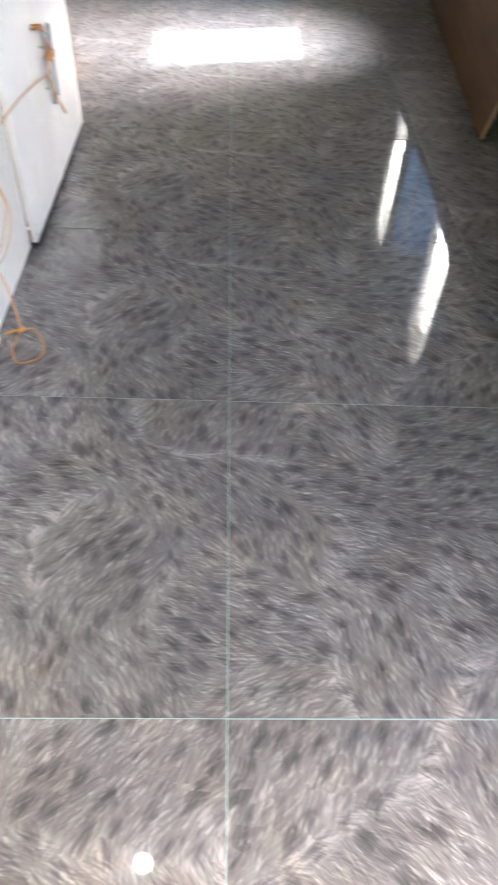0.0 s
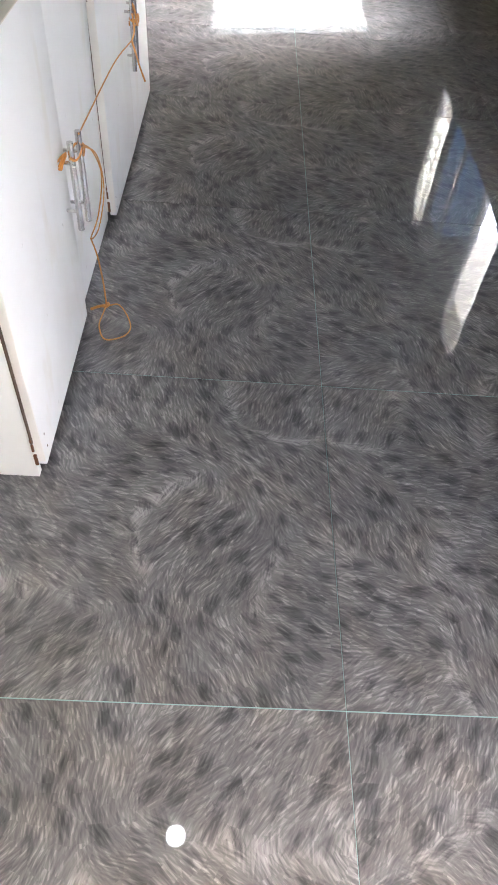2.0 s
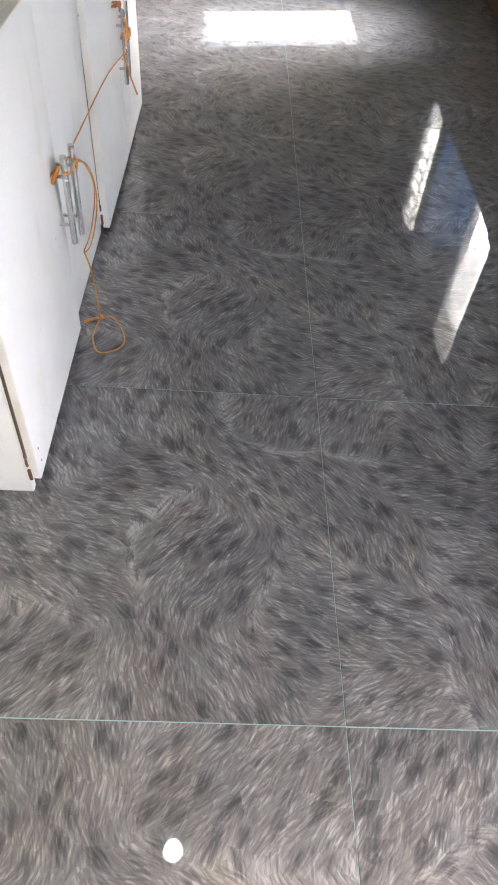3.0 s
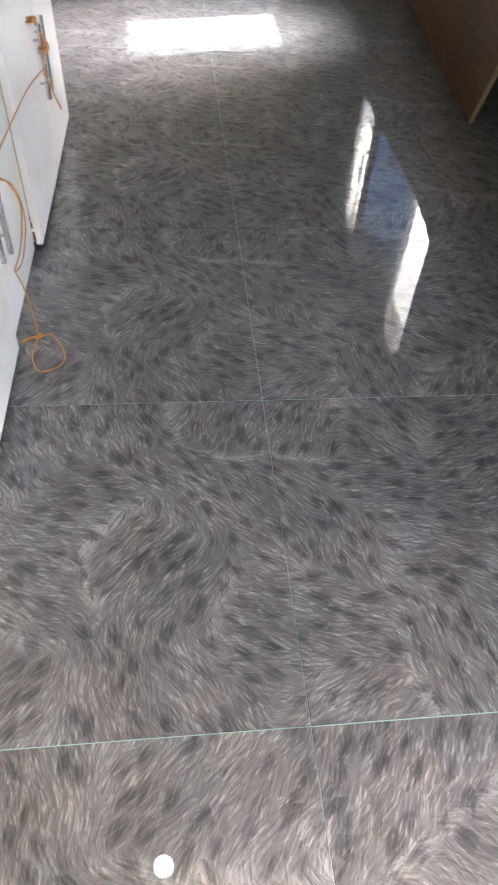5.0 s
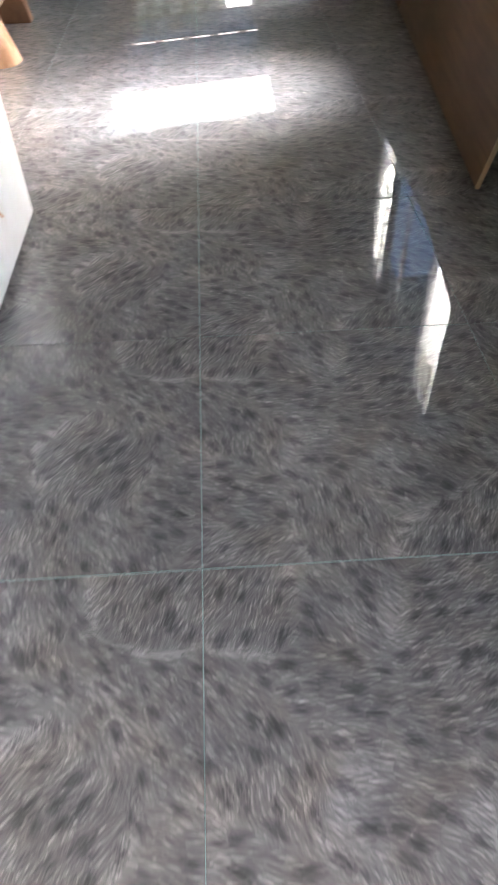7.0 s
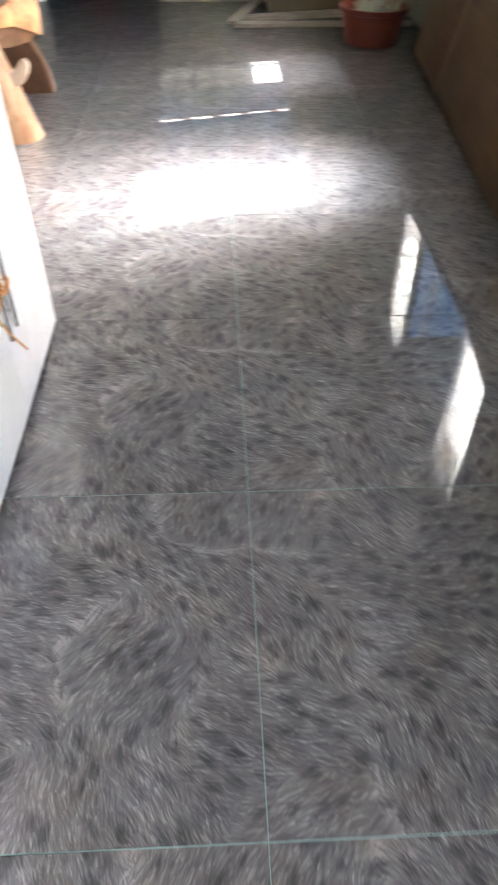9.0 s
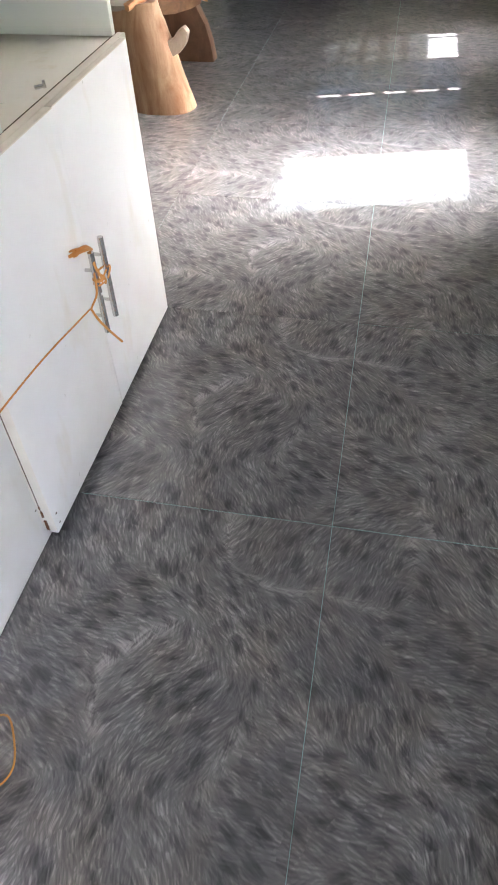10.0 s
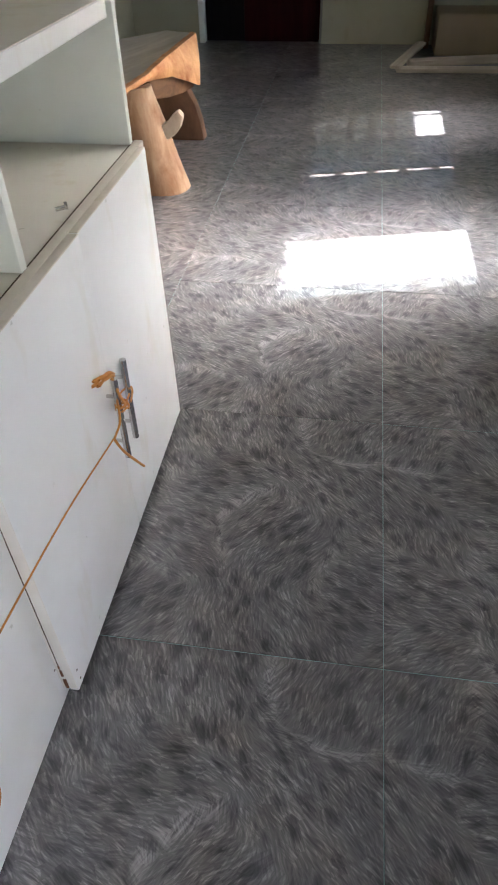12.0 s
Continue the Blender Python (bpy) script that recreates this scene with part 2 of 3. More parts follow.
LOG_CUT = wood("orange_cut_log", (0.34, 0.115, 0.028), (0.66, 0.36, 0.15), 0.55, 1.0, (9.0, 9.0, 3.0), 0.45)
# Shaded copy of the log wood: the shade is in its dark colour.
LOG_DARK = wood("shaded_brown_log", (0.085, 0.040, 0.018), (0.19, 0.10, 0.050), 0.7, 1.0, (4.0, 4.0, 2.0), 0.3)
LOG_TOP = wood("weathered_grey_log", (0.29, 0.255, 0.205), (0.44, 0.395, 0.33), 0.5, 1.0, (3.0, 9.0, 3.0), 0.2)
PLANK = wood("raw_pale_plank", (0.30, 0.25, 0.19), (0.50, 0.43, 0.35), 0.7, 1.0, (1.0, 22.0, 22.0), 0.25)
MAROON = wood("dark_maroon_door", (0.018, 0.0024, 0.0026), (0.032, 0.005, 0.005), 0.9, 1.0, (14.0, 14.0, 1.0), 0.1, 0.1)
BLACKISH = wood("painted_dark_opening", (0.006, 0.0048, 0.0048), (0.010, 0.008, 0.008), 0.9, 1.0, (14.0, 14.0, 1.0), 0.1, 0.1)
POT = plain("red_brown_plastic", (0.17, 0.036, 0.022), 0.45)
CLOTH = paint("white_folded_cloth", (0.55, 0.55, 0.53), 0.9, 0.06, 0.3)
CARD = paint("brown_cardboard", (0.24, 0.19, 0.12), 0.85, 0.2)
LEAF = plain("pale_wilted_leaf", (0.36, 0.38, 0.28), 0.7)
BLUE = tinted_glass("blue_tinted_glass", (0.08, 0.125, 0.16))
FROST = milky_glass("milky_louvre_glass")
CLEARER = milky_glass("thin_louvre_glass", 0.62)
EARTH = plain("grey_earth", (0.24, 0.23, 0.22), 0.95)
# Brown for gaps, seams and holes, with their shade in the colour.
HOLLOW_SHADE = plain("hollow_shade_brown", (0.085, 0.052, 0.030), 0.9)
RUST = plain("rust_brown", (0.16, 0.065, 0.025), 0.85)
LED = Graph("led_diffuser")
LED.put(LED.bsdf.inputs["Emission Color"], (1.0, 0.99, 0.96, 1)), LED.put(LED.bsdf.inputs["Emission Strength"], 1.6)
LED = LED.done((0.9, 0.9, 0.9), 0.4)


# ---- mesh writers ----
def box(x0, x1, y0, y1, z0, z1, bevel=0.0, segments=2, bm=None):
    bm = bm or bmesh.new()
    made = bmesh.ops.create_cube(bm, size=1.0)["verts"]
    for v in made:
        v.co = Vector((x0 if v.co.x < 0 else x1, y0 if v.co.y < 0 else y1, z0 if v.co.z < 0 else z1))
    if bevel:
        edges = list({e for v in made for e in v.link_edges})
        bmesh.ops.bevel(bm, geom=edges, offset=bevel, segments=segments, profile=0.5, affect="EDGES")
    return bm


def tube(points, radius, sides=8, bm=None, taper=None):
    """A round tube along a line of points."""
    bm = bm or bmesh.new()
    pts = [Vector(p) for p in points]
    rings = []
    for i, p in enumerate(pts):
        d = (pts[min(i + 1, len(pts) - 1)] - pts[max(i - 1, 0)]).normalized()
        side = d.cross(Vector((0, 0, 1))) if abs(d.z) < 0.95 else d.cross(Vector((1, 0, 0)))
        side.normalize()
        up = side.cross(d)
        r = radius * (taper[i] if taper else 1.0)
        rings.append([bm.verts.new(p + r * (math.cos(a) * side + math.sin(a) * up)) for a in (2 * math.pi * k / sides for k in range(sides))])
    for a, b in zip(rings, rings[1:]):
        for k in range(sides):
            bm.faces.new((a[k], a[(k + 1) % sides], b[(k + 1) % sides], b[k]))
    bm.faces.new(rings[0][::-1]), bm.faces.new(rings[-1])
    bmesh.ops.recalc_face_normals(bm, faces=bm.faces)
    return bm


def smooth_line(points, steps=8):
    """Catmull-Rom through the points."""
    p = [Vector(q) for q in points]
    p = [2 * p[0] - p[1]] + p + [2 * p[-1] - p[-2]]
    out = []
    for a, b, c, d in zip(p, p[1:], p[2:], p[3:]):
        for k in range(steps):
            t = k / steps
            out.append(0.5 * (2 * b + (c - a) * t + (2 * a - 5 * b + 4 * c - d) * t * t + (3 * b - a - 3 * c + d) * t ** 3))
    return out + [p[-2]]


def turned(profile, sides=24, centre=(0, 0, 0), bm=None):
    """A lathe form from (radius, height) pairs."""
    bm = bm or bmesh.new()
    c = Vector(centre)
    rings = [[bm.verts.new(c + Vector((r * math.cos(2 * math.pi * k / sides), r * math.sin(2 * math.pi * k / sides), z))) for k in range(sides)] for r, z in profile]
    for a, b in zip(rings, rings[1:]):
        for k in range(sides):
            bm.faces.new((a[k], a[(k + 1) % sides], b[(k + 1) % sides], b[k]))
    bm.faces.new(rings[0][::-1]), bm.faces.new(rings[-1])
    bmesh.ops.recalc_face_normals(bm, faces=bm.faces)
    return bm


def slab(outline, thickness, axis, bevel=0.012, wobble=0.006, bm=None, cuts=2):
    """A flat-cut piece of timber: an outline of (a, z) pairs, as thick as given along axis (a vector), worn and uneven."""
    bm = bm or bmesh.new()
    verts = [bm.verts.new(Vector(p)) for p in outline]
    face = bm.faces.new(verts)
    grown = bmesh.ops.extrude_face_region(bm, geom=[face])["geom"]
    for v in grown:
        if isinstance(v, bmesh.types.BMVert):
            v.co += Vector(axis) * thickness
    bmesh.ops.bevel(bm, geom=list(bm.edges), offset=bevel, segments=2, profile=0.6, affect="EDGES")
    bmesh.ops.triangulate(bm, faces=[f for f in bm.faces if len(f.verts) > 4])
    for _ in range(cuts):
        bmesh.ops.subdivide_edges(bm, edges=[e for e in bm.edges if e.calc_length() > 0.05], cuts=1, use_grid_fill=True)
    for v in bm.verts:
        v.co += wobble * noise.noise_vector(v.co * 9.0)
    bmesh.ops.recalc_face_normals(bm, faces=bm.faces)
    return bm


def mesh_of(bm, name, material, smooth=True):
    data = bpy.data.meshes.new(name)
    bm.to_mesh(data)
    bm.free()
    data.materials.append(material)
    if smooth:
        data.polygons.foreach_set("use_smooth", [True] * len(data.polygons))
        data.set_sharp_from_angle(angle=radians(40))
    return data


def part(name, bm, material, parent, label=""):
    ob = new(name, mesh_of(bm, name, material))
    ob.parent = parent
    if label:
        ob["label"] = label
    return ob


def thing(name, label, category, at=(0, 0, 0), group="", kind=""):
    ob = new(name)
    ob.empty_display_size = 0.05
    ob.matrix_world = pose(*at)
    return tagged(ob, label, category, group, kind)


def structure(name, bm, material, label="", category=""):
    return tagged(new(name, mesh_of(bm, name, material)), label, category, "", "structure")


# ---- the large structure ----
T = 0.80                                # tile module
RIGHT, LEFT, FAR, BACK, TOP = 1.60, -2.20, 7.55, -3.20, 3.00
WIN = (3.59, 6.00, 1.17, 2.48)          # the window: y from, y to, sill, head

floor = structure("floor", box(LEFT - 0.2, RIGHT + 0.2, BACK - 0.2, FAR + 1.6, -0.12, -0.0022), GROUT, "pale green grout bed under polished floor tiles", "floor")
structure("ground", box(-60, 60, -60, 60, -0.45, -0.30), EARTH, "dry bare earth outside the house", "ground")

# the window wall, in pieces round its opening
def wall_with_opening(name, x0, x1, y0, y1, hole, material, label):
    a, b, low, high = hole
    bm = box(x0, x1, y0, a, 0, TOP)
    box(x0, x1, b, y1, 0, TOP, bm=bm)
    box(x0, x1, a, b, 0, low, bm=bm)
    box(x0, x1, a, b, high, TOP, bm=bm)
    return structure(name, bm, material, label, "wall")


wall_with_opening("wall_east", RIGHT, RIGHT + 0.2, 0.6, FAR + 0.2, WIN, WALL_SHADE, "olive plaster wall with a wide window, its shade put in the colour")
# The opening in this wall is unseen, added to let light in.
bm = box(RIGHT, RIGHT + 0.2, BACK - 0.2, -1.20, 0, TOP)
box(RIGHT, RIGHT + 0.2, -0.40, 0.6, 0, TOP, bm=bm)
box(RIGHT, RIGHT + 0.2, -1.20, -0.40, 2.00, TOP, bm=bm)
structure("wall_light_gap", bm, WALL_SHADE, "olive plaster wall with an unseen opening added for light", "wall")
structure("wall_south", box(LEFT - 0.2, RIGHT, BACK - 0.2, BACK, 0, TOP), WALL, "olive cream plaster wall", "wall")
bm = box(LEFT, -1.565, FAR, FAR + 0.2, 0, TOP)
box(-0.525, RIGHT, FAR, FAR + 0.2, 0, TOP, bm=bm)
box(-1.565, -0.525, FAR, FAR + 0.2, 2.05, TOP, bm=bm)
structure("wall_north", bm, WALL, "olive cream plaster wall round a dark doorway", "wall")
structure("wall_west", box(LEFT - 0.2, LEFT, BACK, FAR + 0.2, 0, TOP), WALL, "olive cream plaster wall", "wall")
structure("wall_niche", box(-1.26, -1.16, BACK, 2.36, 0, TOP), WALL, "olive cream partition behind the white cabinet", "wall")
structure("ceiling", box(LEFT - 0.2, RIGHT + 0.2, BACK - 0.2, FAR + 0.2, TOP, TOP + 0.15), CEILING, "plain dull grey painted ceiling", "ceiling")
# Unseen slab added to cut sun and sky light; pale for bay reflections.
structure("sun_cut_slab", box(RIGHT + 0.2, 3.67, BACK - 0.2, FAR + 0.6, 4.10, 4.20, 0.01), LIME, "unseen flat white slab added outside to cut the sunlight", "roof")
# Unseen wall added to close the gap between ceiling and slab.
structure("wall_upper", box(RIGHT, RIGHT + 0.2, BACK - 0.2, FAR + 0.2, TOP + 0.15, 4.20), WALL_SHADE, "unseen olive wall added between the ceiling and the outside slab", "wall")

# Unseen walls added behind the door to stop light leaking round the leaves.
bm = box(-1.75, -0.35, FAR + 1.10, FAR + 1.20, 0, 2.4)
box(-1.85, -1.75, FAR + 0.2, FAR + 1.20, 0, 2.4, bm=bm)
box(-0.35, -0.25, FAR + 0.2, FAR + 1.20, 0, 2.4, bm=bm)
box(-1.85, -0.25, FAR + 0.2, FAR + 1.20, 2.4, 2.5, bm=bm)
structure("wall_leak_stop", bm, WALL_SHADE, "unseen walls added behind the door to stop light leaks", "wall")

# ---- doorway in the far wall ----
door = thing("door_1", "doorway in a white frame, half maroon leaf, half painted dark opening", "door", (-1.045, FAR + 0.06, 0), kind="structure")
part("door_frame", box(-0.56, -0.515, -0.075, 0.06, 0.0, 2.05, 0.004), TRIM, door, "white painted jamb")
part("door_frame", box(0.500, 0.520, -0.055, 0.06, 0.0, 2.05, 0.004), WALL_SHADE, door)
# Near-black panel painted for the unlit room behind the open half.
part("leaf", box(-0.515, -0.17, 0.02, 0.06, 0.004, 2.03, 0.004), BLACKISH, door, "near-black panel painted as the dark open half")
part("leaf", box(-0.165, 0.498, 0.00, 0.04, 0.004, 2.03, 0.004), MAROON, door, "dark maroon door leaf")

# ---- the window ----
w = thing("window_1", "grey framed window with blue tinted panes and open louvred ends", "window", (RIGHT + 0.01, 0, 0), kind="structure")
y0, y1, s, h = WIN
part("window_sill", box(-0.05, 0.18, y0, y1, s, s + 0.025, 0.006), TRIM, w, "white window sill")
part("window_frame", box(-0.03, 0.03, y0, y1, h - 0.045, h, 0.004), ALLOY, w)
part("window_frame", box(-0.03, 0.03, y0, y1, s + 0.025, s + 0.06, 0.004), ALLOY, w)
for a, b in ((3.59, 3.625), (4.135, 4.16), (5.42, 5.46), (5.87, 5.885), (5.95, 6.00)):
    part("mullion", box(-0.03, 0.03, a, b, s + 0.06, h - 0.045, 0.004), ALLOY, w)
for a, b in ((4.886, 4.908), (4.930, 4.952)):          # the stiles of the two sashes, with a slit of light between
    part("mullion", box(-0.010, 0.010, a, b, s + 0.06, h - 0.045, 0.003), TRIM, w)
for a, b in ((4.16, 4.886), (4.952, 5.42)):
    pane = part("pane", box(-0.003, 0.003, a, b, s + 0.06, h - 0.045), BLUE, w, "blue tinted glass")
for k in range(6):
    z = s + 0.16 + 0.17 * k
    part("pane_clip", box(-0.008, 0.008, 4.905, 4.933, z, z + 0.035), TRIM, w)
# milky louvre blades that stand open in the two end bays
for k in range(9):
    z = s + 0.13 + 0.125 * k
    bm = box(-0.056, 0.056, 3.625, 3.715, -0.003, 0.003)
    bmesh.ops.transform(bm, matrix=pose(0, 0, z, 0, 72, 0), verts=bm.verts)
    part("louvre", bm, CLEARER, w)
part("mullion", box(-0.03, 0.03, 5.60, 5.625, s + 0.30, h - 0.045, 0.004), TRIM, w)
for k in range(7):
    z = s + 0.34 + 0.125 * k
    bm = box(-0.06, 0.06, 5.46, 5.95, -0.003, 0.003)
    bmesh.ops.transform(bm, matrix=pose(0, 0, z, 0, 46, 0), verts=bm.verts)
    part("louvre", bm, FROST, w)
    part("louvre_bar", box(-0.004, 0.004, 5.46, 5.95, z + 0.046, z + 0.054), SLATE, w)

# ---- the white cabinet ----
CX, CY0, CY1, CZ = -0.632, 0.47, 2.358, 0.765      # front of the carcass, its ends, its height
cab = thing("base_cabinet", "long white painted base cabinet with scuffed doors standing on the floor", "cabinet", (0, 0, 0))
bm = box(-1.15, CX, CY0, CY0 + 0.02, 0.0, CZ, 0.002)
part("side_panel", bm, WHITE, cab)
part("side_panel", box(-1.15, CX, CY1 - 0.02, CY1, 0.0, CZ, 0.002), WHITE, cab)
part("back_panel", box(-1.155, -1.145, CY0, CY1, 0.0, CZ), WHITE, cab)
part("bottom_panel", box(-1.145, CX - 0.03, CY0 + 0.02, CY1 - 0.02, 0.05, 0.068), WHITE, cab)
# Plinth in the shaded log colour, for the dark under the raised doors.
part("plinth", box(-0.70, -0.685, CY0 + 0.02, CY1 - 0.02, 0.0, 0.05), LOG_DARK, cab, "recessed plinth painted dark for the shade under the doors")
part("divider", box(-1.145, CX - 0.03, 1.435, 1.453, 0.068, CZ), WHITE, cab)


def cabinet_door(y0, y1, x, z0, lean, chip, tilt):
    d = part("door", box(-0.010, 0.010, 0.0, y1 - y0, z0, CZ + 0.025, 0.003), WHITE, cab)
    d.matrix_basis = pose(x, y0, 0, 0, tilt, lean)
    part("top_edge", box(-0.0098, 0.0098, 0.002, y1 - y0 - 0.002, CZ + 0.0235, CZ + 0.0262, 0.0012), EDGE, d, "dusty beige worn top edge")
    if chip:
        gap, front, tall = chip
        # Dark brown strip painted for the shade between carcass and door.
        part("edge_gap", box(gap, gap + 0.0018, front, 0.0, z0 + 0.075, tall), HOLLOW_SHADE, d, "dark brown strip painted as shade in the gap beside the door edge")
        part("chipped_edge", box(-0.0210, 0.0085, -0.0022, 0.002, z0 + 0.012, CZ - 0.02, 0.001), CHIPPED, d, "yellowed chipped door edge")
        bm = bmesh.new()
        for z, tall, wide in ((0.012, 0.034, 0.0075), (0.056, 0.022, 0.0055), (0.084, 0.010, 0.0040)):
            box(gap - 0.0015, gap - 0.0015 + wide, front - 0.0012, front + 0.004, z0 + z, z0 + z + tall, 0.0018, bm=bm)
        part("rust_stain", bm, RUST, d, "rust-brown chips on the door edge")
    return d


d1 = cabinet_door(CY0 + 0.012, 0.980, CX + 0.0085, 0.030, 0.0, (-0.0089, -0.0130, CZ - 0.004), 0.0)
d2 = cabinet_door(0.984, 1.474, CX - 0.0170, 0.003, -0.3, None, 0.5)
d3 = cabinet_door(1.452, 1.8965, CX + 0.018, 0.032, -0.35, (-0.0128, -0.0030, 0.62), -0.66)
d4 = cabinet_door(1.898, 2.350, CX + 0.021, 0.034, 0.0, None, -0.90)


def screw_holes(parent, spots):
    """Small dark discs on a door's face for the shade in screw holes: (along, height) pairs."""
    for y, z in spots:
        bm = turned([(0.0026, 0.0), (0.0026, 0.0006)], 10)
        bmesh.ops.transform(bm, matrix=pose(0.0099, y, z, 0, 90, 0), verts=bm.verts)
        part("screw_hole", bm, HOLLOW_SHADE, parent, "small dark disc painted as a shaded screw hole")


screw_holes(d1, ((0.022, 0.105), (0.024, 0.065), (0.020, 0.60)))
screw_holes(d2, ((0.462, 0.115), (0.470, 0.060)))
screw_holes(d3, ((0.016, 0.085), (0.018, 0.052)))


def bar_handle(parent, y, z0, z1, x):
    """A steel bar on two short posts."""
    bar = part("handle", tube([(x, y, z0), (x, y, z1)], 0.0070, 12), STEEL, parent, "brushed steel bar handle")
    bar.matrix_parent_inverse = parent.matrix_basis.inverted()
    for z in (z0 + 0.045, z1 - 0.045):
        post = part("handle_post", tube([(x - 0.036, y, z), (x - 0.003, y, z)], 0.0042, 8), STEEL, parent)
        post.matrix_parent_inverse = parent.matrix_basis.inverted()


HX = -0.585
bar_handle(d1, 0.938, 0.312, 0.512, HX - 0.002)
bar_handle(d2, 1.008, 0.292, 0.503, HX)
bar_handle(d3, 1.868, 0.292, 0.502, HX)
bar_handle(d4, 1.930, 0.296, 0.506, HX)

# the continuous ledge on the cabinet
top = thing("cabinet_ledge", "yellowed white ledge board on top of the base cabinet", "worktop", (0, 0, CZ))
part("board", box(-1.155, -0.6500, CY0 - 0.005, CY1 + 0.030, 0.0, 0.026, 0.002), CREAM, top)
part("front_lip", box(-0.6496, -0.6290, CY0 - 0.008, CY1 + 0.032, 0.010, 0.0272, 0.002), EDGE, top, "worn front lip with chipped paint")
# Dark strip laid on for the shade in the open seam.
part("seam", box(-0.6510, -0.6490, CY0 - 0.004, CY1 + 0.028, 0.020, 0.0276), HOLLOW_SHADE, top, "dark strip painted as shade in the seam behind the lip")

# open shelf unit on the ledge
Z0 = CZ + 0.027
unit = thing("open_shelf_unit", "white painted open shelf unit standing on the cabinet ledge", "shelf", (0, 0, Z0))
def upright(y, back=-1.15, front=-0.648):
    return part("upright", box(back, front, y - 0.011, y + 0.011, 0.0, 1.35, 0.002), PALE, unit)
upright(2.362), upright(1.752), upright(1.10), upright(CY0 + 0.02)
for y0, y1, z in ((1.763, 2.351, 0.245), (1.763, 2.351, 0.62), (1.111, 1.741, 0.265), (1.111, 1.741, 0.66), (0.501, 1.089, 0.265), (0.501, 1.089, 0.66)):
    part("shelf_board", box(-1.14, -0.660, y0, y1, z, z + 0.034, 0.003), WHITE, unit)
    part("shelf_top", box(-1.138, -0.664, y0 + 0.002, y1 - 0.002, z + 0.0338, z + 0.0352), CREAM, unit, "dusty yellowed shelf surface")
part("back_panel", box(-1.155, -1.145, CY0 + 0.01, 2.373, 0.0, 1.35), PALE, unit)
part("top_board", box(-1.15, -0.645, CY0, 2.38, 1.35, 1.375, 0.003), WHITE, unit)

# a small bolt lying on the ledge
bolt = thing("bolt", "small dull steel bolt lying on the cabinet ledge", "bolt", (-0.674, 1.985, Z0 + 0.0005))
part("shank", tube([(-0.009, -0.004, 0.0032), (0.008, 0.003, 0.0052)], 0.0038, 10), STEEL, bolt)
bm = turned([(0.0072, 0.0), (0.0076, 0.0010), (0.0076, 0.0044), (0.0068, 0.0052)], 6)
bmesh.ops.transform(bm, matrix=pose(0.007, 0.003, 0.0074, 0, 84, 20), verts=bm.verts)
part("head", bm, STEEL, bolt, "dull hexagonal head")

# a pink scrap with a grey strip on the upper shelf
scrap = thing("cloth_scrap", "crumpled pinkish scrap with a stiff grey strip on the white shelf", "scrap", (-0.905, 2.160, Z0 + 0.280))
bm = bmesh.new()
bmesh.ops.create_icosphere(bm, subdivisions=3, radius=1.0)
for v in bm.verts:
    v.co = Vector((0.050 * v.co.x, 0.060 * v.co.y, 0.016 + 0.016 * v.co.z)) + 0.012 * noise.noise_vector(v.co * 1.7)
    v.co.z = max(v.co.z, 0.0005)
part("wad", bm, PINK, scrap)
part("wisp", tube(smooth_line([(0.0, 0.0, 0.018), (0.045, 0.015, 0.018), (0.085, 0.020, 0.008)], 6), 0.009, 8, None, [1.2 - 0.055 * k for k in range(13)]), PINK, scrap)
part("strip", box(0.0, 0.022, 0.02, 0.20, 0.018, 0.022, 0.001), SLATE, scrap, "stiff grey strip")

# ---- the twine that ties the handles ----
twine = thing("twine", "frayed orange nylon twine tied round the cabinet handles", "string", (0, 0, 0))
def strand(name, points, radius=0.0021, steps=8, label=""):
    return part(name, tube(smooth_line(points, steps), radius, 6), TWINE, twine, label)


def coil(y, z, turns, r, rise, seed):
    """Twine wound round the two handle bars."""
    pick = random.Random(seed)
    pts = []
    for k in range(turns * 10 + 1):
        a = 2 * math.pi * k / 10
        pts.append((HX + 0.002 + 0.013 * math.cos(a), y + r * math.sin(a), z + rise * k / (turns * 10) + pick.uniform(-0.004, 0.004)))
    return strand("knot", pts, 0.0023, 2)


def frays(name, root, tips, seed, count=16):
    """A frayed twine end: several thin fibres."""
    pick = random.Random(seed)
    bm = bmesh.new()
    for k in range(count):
        tip = Vector(tips) + Vector([pick.uniform(-0.010, 0.010) for _ in range(3)])
        mid = Vector(root).lerp(tip, 0.5) + Vector((0.004, 0, 0.010)) + Vector([pick.uniform(-0.005, 0.005) for _ in range(3)])
        tube(smooth_line([root, mid, tip], 4), 0.0021, 5, bm)
    return part(name, bm, TWINE, twine)


strand("taut_run", [(HX + 0.004, 1.800, 0.402), (HX, 1.50, 0.450), (HX + 0.004, 1.00, 0.500)], 0.0019)
coil(1.898, 0.425, 1, 0.042, 0.016, 1), coil(1.880, 0.420, 2, 0.016, 0.012, 7)
strand("wrapped_run", [(-0.598, 1.900, 0.488), (HX + 0.006, 1.862, 0.478), (HX + 0.012, 1.866, 0.450), (HX + 0.010, 1.880, 0.428)], 0.0030)
coil(0.973, 0.470, 1, 0.046, 0.012, 3)
strand("tail", [(HX + 0.002, 1.860, 0.455), (HX + 0.010, 1.835, 0.420), (HX + 0.006, 1.800, 0.402)], 0.0026)
frays("frayed_end", (-0.596, 1.902, 0.490), (-0.602, 1.818, 0.526), 4)
frays("frayed_end", (-0.600, 0.945, 0.485), (-0.612, 0.915, 0.462), 6, 6)
